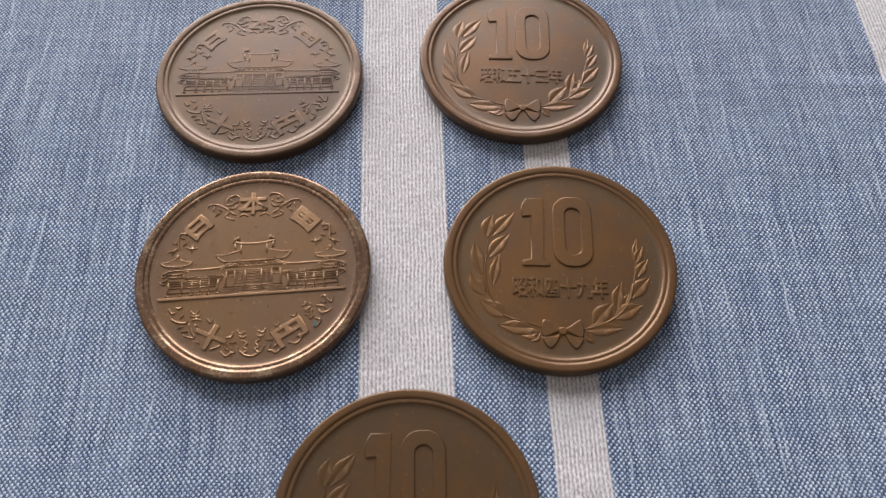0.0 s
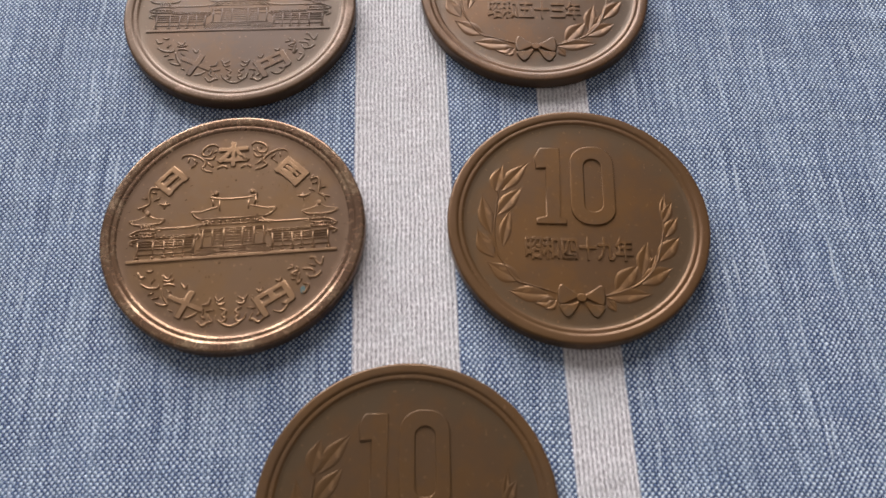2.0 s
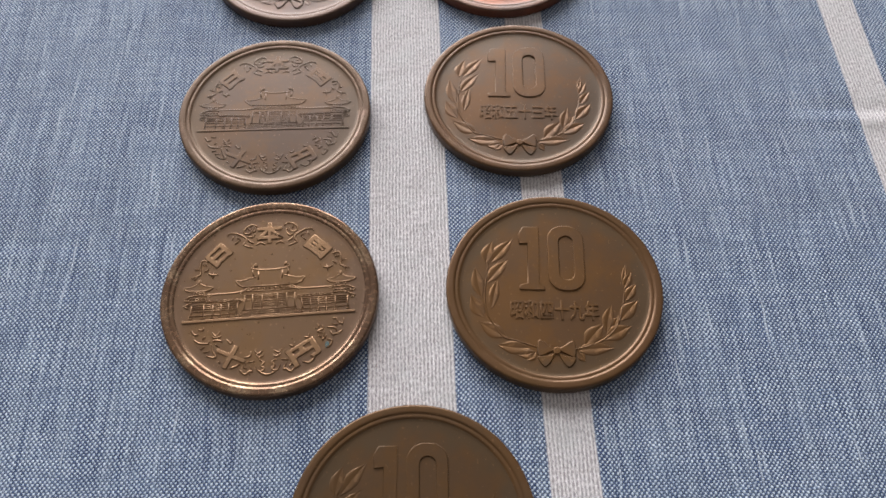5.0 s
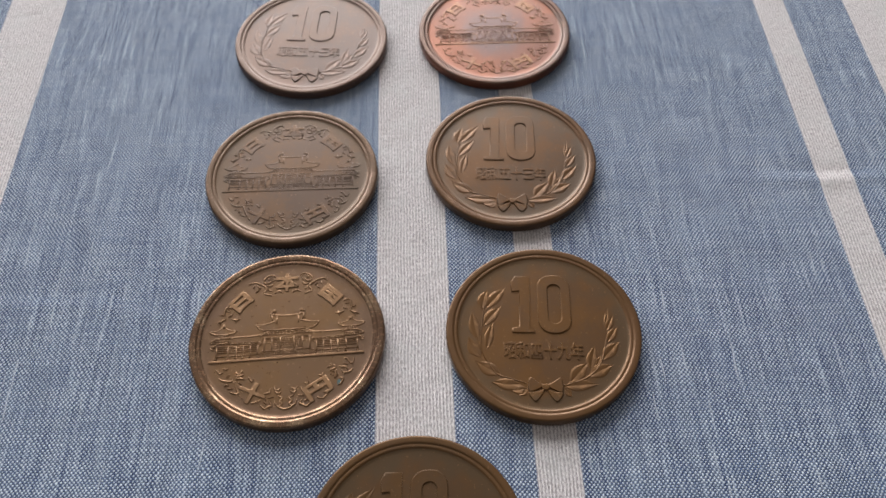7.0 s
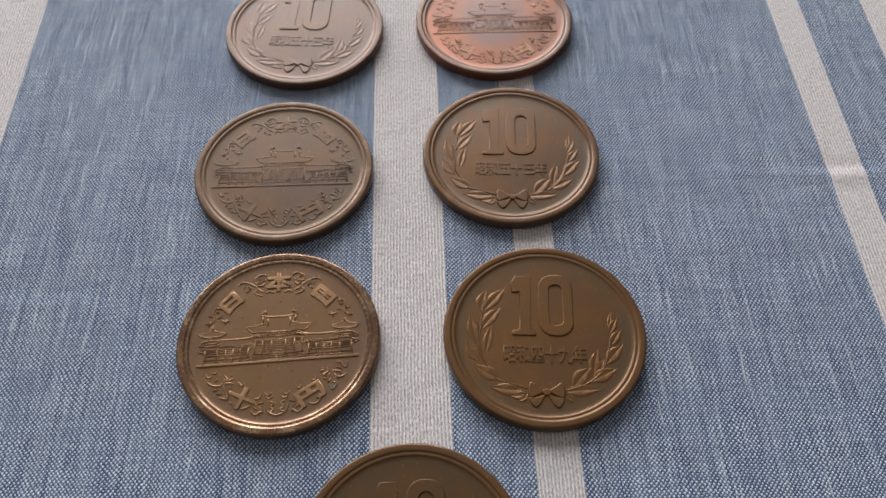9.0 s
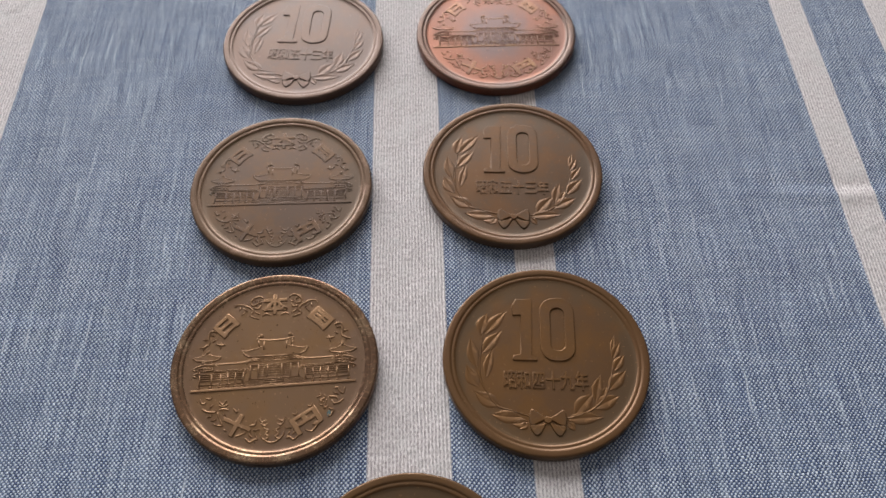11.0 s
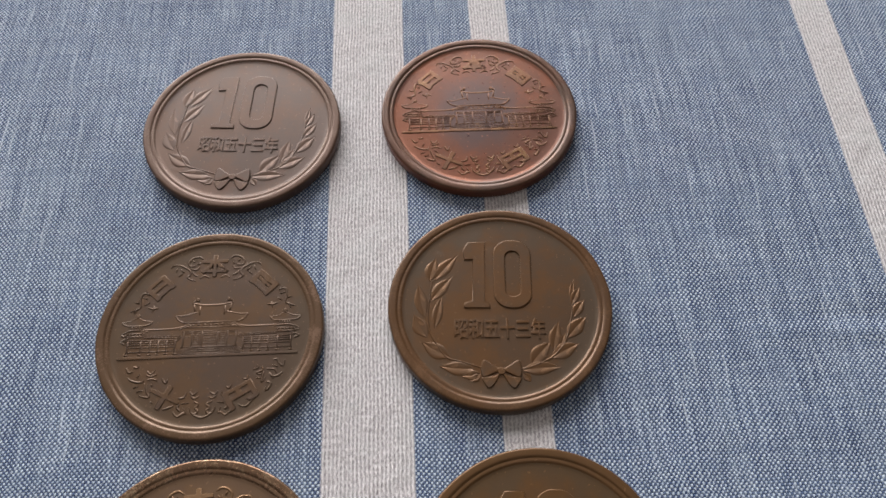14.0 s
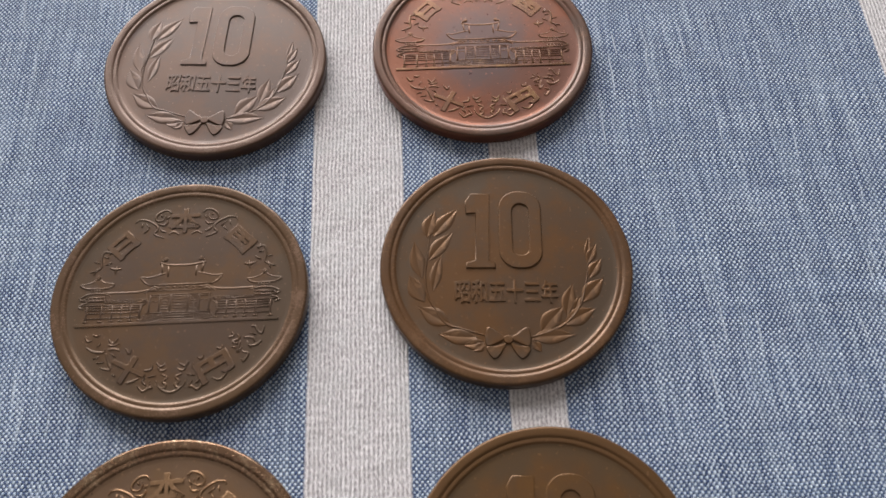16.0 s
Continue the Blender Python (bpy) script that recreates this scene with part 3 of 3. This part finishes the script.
TOWER_ROOF = plate_mesh([bent([(7.75, 1.72), (8.5, 1.38), (9.35, 1.22), (8.85, 0.90), (7.75, 0.80), (6.65, 0.88), (6.25, 1.2), (7.1, 1.38), (7.75, 1.72)], 4)[:-1]], 0.05, 0.03)
TOWER_EAVES = strokes([[(6.2, 1.22), (7.1, 1.38), (7.75, 1.72), (8.5, 1.38), (9.4, 1.24)], [(9.38, 1.2), (8.85, 0.88), (7.75, 0.80), (6.65, 0.86), (6.22, 1.18)],
                       [(6.45, 0.02), (7.0, 0.24), (7.8, 0.32), (8.6, 0.22), (9.3, -0.16)], [(6.9, -0.08), (8.75, -0.12)], [(9.3, -0.2), (8.9, -0.42)], [(8.9, -0.42), (6.9, -0.42)],
                       [(8.5, -0.62), (8.95, -0.74), (9.3, -0.98)], [(9.25, -1.0), (8.8, -1.22)]], 0.18, 0.12)
TOWER_RAILS = strokes([[(7.25 + 0.25 * i, 0.74), (7.25 + 0.25 * i, 0.40)] for i in range(5)] + [[(7.0 + 0.36 * i, -0.14), (7.0 + 0.36 * i, -0.38)] for i in range(6)]
                      + [[(7.1 + 0.34 * i, -0.50), (7.3 + 0.34 * i, -0.50)] for i in range(5)], 0.11, 0.10)
FINIAL = plate_mesh([[(0.17 * math.cos(i * 0.7854), 0.19 * math.sin(i * 0.7854)) for i in range(8)]], 0.17, 0.08)
COLUMN = strokes([[(0, 0), (0, -1.0)]], 0.14, 0.11)
FOOT = strokes([[(-0.2, 0), (0.2, 0)]], 0.18, 0.12)
BASE = plate_mesh([[(-9.3, -2.74), (9.2, -2.74), (9.2, -2.98), (-9.3, -2.98)]], 0.12, 0.05)
# arabesque sprigs round the lettering
SPRIG = 0.24, 0.12, True
CROWN_SPRIG = strokes([[(1.25, 8.6), (1.6, 8.9), (2.2, 8.8), (2.7, 8.3), (2.6, 7.8), (2.0, 7.8), (1.8, 8.3)], [(1.5, 7.7), (1.8, 7.3), (2.4, 7.4)],
                       [(1.7, 5.9), (2.3, 6.1), (2.7, 6.4), (2.4, 6.8), (2.6, 7.3), (3.6, 7.9), (4.4, 7.9), (4.6, 7.6)], [(3.1, 7.0), (3.6, 7.5)], [(1.6, 6.5), (2.0, 6.7), (2.2, 7.0)], [(0.3, 6.2), (0.8, 6.5), (1.3, 6.2)], [(2.1, 8.2), (2.3, 8.5)], [(3.3, 6.9), (3.7, 6.5)], [(3.9, 7.6), (4.0, 7.1)], [(1.4, 8.2), (1.7, 7.9)]], *SPRIG)
SIDE_SPRIG = strokes([[(6.9, 4.5), (7.6, 4.6), (7.8, 3.8), (7.7, 3.0), (8.1, 2.7), (8.7, 2.5)], [(7.1, 4.0), (7.6, 4.1)], [(6.8, 3.5), (7.3, 3.2)], [(5.8, 2.8), (6.4, 2.75), (6.9, 2.95)], [(6.2, 3.1), (6.35, 2.3)], [(7.2, 4.9), (7.0, 4.3)], [(7.9, 3.5), (8.4, 3.6)], [(8.0, 2.9), (8.3, 2.2)]], *SPRIG)
LOW_SPRIG_EAST = strokes([[(6.8, -3.6), (7.2, -3.6), (7.4, -4.0), (7.8, -4.3), (8.0, -3.6)], [(7.8, -5.0), (7.3, -5.4), (6.6, -5.4)], [(6.2, -4.6), (7.0, -4.7), (7.2, -5.1)],
                          [(5.1, -4.1), (5.3, -4.4), (4.8, -4.6)], [(5.6, -4.3), (5.8, -4.7), (5.2, -5.0), (5.7, -5.2)], [(5.9, -4.9), (5.7, -6.0), (6.1, -5.5)],
                          [(6.2, -6.0), (6.7, -6.2), (6.3, -6.9), (6.1, -6.6)], [(3.8, -5.5), (4.2, -5.6), (4.3, -5.2)], [(2.2, -6.3), (2.5, -6.5), (2.7, -6.1)],
                          [(7.3, -4.4), (6.7, -4.2)], [(6.5, -5.0), (6.9, -5.7)], [(5.2, -5.5), (5.6, -5.6)], [(4.9, -7.6), (4.8, -8.0), (4.3, -8.5), (3.6, -8.3)]], *SPRIG)
LOW_SPRIG_WEST = strokes([[(-4.4, -5.2), (-4.0, -5.7), (-3.8, -5.3)], [(-6.0, -4.3), (-5.6, -4.7), (-5.2, -4.2)], [(-6.0, -4.8), (-5.5, -4.9), (-5.0, -4.7)], [(-5.9, -5.3), (-5.4, -5.2), (-4.9, -5.4)],
                          [(-6.1, -5.6), (-5.8, -6.5), (-5.5, -7.1), (-6.0, -7.1), (-6.5, -6.9)], [(-7.9, -5.0), (-7.3, -5.4), (-6.4, -5.5), (-6.3, -5.2)],
                          [(-8.2, -3.9), (-7.9, -4.4), (-7.5, -4.3)], [(-7.5, -3.8), (-7.1, -3.9), (-6.9, -3.7)], [(-6.7, -5.9), (-7.2, -6.1)], [(-6.8, -6.5), (-6.2, -6.4)], [(-5.2, -6.0), (-5.6, -5.7)], [(-7.0, -5.0), (-6.7, -4.6)], [(-5.3, -7.6), (-5.0, -7.8)], [(-4.0, -8.5), (-3.4, -8.35), (-2.9, -8.1)]], *SPRIG)
FOOT_SPRIG = strokes([[(1.4, -6.7), (1.1, -7.1), (0.6, -6.8)], [(1.25, -7.2), (0.9, -7.5), (0.5, -7.3)], [(0.9, -7.8), (0.4, -8.1), (0.7, -8.5), (0.4, -8.8), (0.7, -9.1), (1.1, -8.9), (1.3, -8.4)],
                      [(2.1, -8.0), (1.4, -7.9)], [(2.9, -8.8), (2.4, -9.3), (1.9, -9.0), (1.6, -9.0), (1.9, -8.4)], [(2.2, -8.7), (2.5, -8.4), (2.3, -8.0)], [(2.5, -7.4), (1.9, -7.3), (1.8, -6.8)]], *SPRIG)
FOOT_STEM = strokes([[(-1.0, -9.0), (-0.6, -9.3), (0.0, -9.5), (0.6, -9.3), (1.0, -9.0)]], *SPRIG)


def temple_coin(key, x, y, turn, label):
    coin, mat = blank(key, x, y, turn, label)
    for c, gx, gy, rot in (("日", -5.8, 5.2, 46), ("本", -0.2, 7.68, 0), ("国", 5.25, 5.4, -44), ("十", -3.95, -7.25, -27), ("円", 3.75, -7.3, 30)):
        place("character", GLYPHS[c], mat, coin, gx, gy, rot)
    for nm, me in (("main_roof", MAIN_ROOF), ("roof_ridge", ROOF_RIDGE), ("roof_edge", ROOF_EDGES), ("bracket", BRACKETS), ("hall_beam", HALL_BEAMS), ("louvre", LOUVRES),
                   ("platform", PLATFORM), ("plinth", BASE), ("vine_sprig", LOW_SPRIG_EAST), ("vine_sprig", LOW_SPRIG_WEST), ("vine_stem", FOOT_STEM)):
        place(nm, me, COPPERS[key][0] if me is MAIN_ROOF else mat, coin)
    for s in (-1, 1):
        for nm, me in (("arch", ARCH), ("stair", STEPS), ("wing_roof", WING_ROOF), ("wing_ridge", WING_RIDGE), ("wing_eave", WING_EAVE), ("wing_beam", WING_BEAMS),
                       ("tower_roof", TOWER_ROOF), ("tower_eave", TOWER_EAVES), ("tower_rail", TOWER_RAILS),
                       ("vine_sprig", SIDE_SPRIG), ("vine_sprig", FOOT_SPRIG)):
            place(nm, me, COPPERS[key][0] if nm in ("wing_roof", "tower_roof") else mat, coin, sx=s)
        place("vine_sprig", CROWN_SPRIG, mat, coin, 0.2 if s > 0 else -0.4, sx=s)
        place("finial", FINIAL, mat, coin, 1.65 * s, 3.58)
        place("finial", FINIAL, mat, coin, 1.95 * s, 3.42, sx=0.6, sy=0.6)
        place("finial", FINIAL, mat, coin, 7.75 * s, 1.92)
        for cx in (3.5, 4.4, 5.25, 6.1, 7.1, 8.45):
            place("column", COLUMN, mat, coin, cx * s, -0.95, sy=1.45)
            place("column_foot", FOOT, mat, coin, cx * s, -2.5)
        for cx in (0.82, 1.85, 2.72):
            place("column", COLUMN, mat, coin, cx * s, -0.1, sy=1.75)
    return coin


# marks that belong to single coins
VERDIGRIS = plain("verdigris", (0.055, 0.105, 0.105), 0.7, 0.3, 3000)
SPOT = plate_mesh([bent([(-0.32, -0.1), (-0.05, 0.16), (0.3, 0.2), (0.34, -0.02), (0.05, -0.2), (-0.32, -0.1)], 4)[:-1]], 0.05, 0.03)
SCRATCHES = ridge_mesh([[(q * math.cos(radians(a)), q * math.sin(radians(a))) for q, a in ((10.95, b), (11.2, b - 1.2), (11.5, b - 2.6))]
                        for b in (38, 41, 43, 47, 49, 52, 56, 58, 63, 66)], 0.11, 0.05)


for key, x, y, turn, side, label in COINS:
    made = temple_coin(key, x, y, turn, label) if side == "temple" else numeral_coin(key, x, y, turn, label, side)
    if key == "A":
        place("verdigris_spot", SPOT, VERDIGRIS, made, 6.15, -6.65, 60, FIELD + 0.02, label="small blue-green spot of verdigris")
        place("rim_scratch", SCRATCHES, COPPERS["A"][1], made, z=1.475, label="short scratches across the rim")
    for ob in made.children:
        if ob.data not in (BODY, RIM, SPOT, SCRATCHES):
            ob.matrix_basis = ob.matrix_basis @ Matrix.Diagonal((1, 1, STRIKE[key], 1))
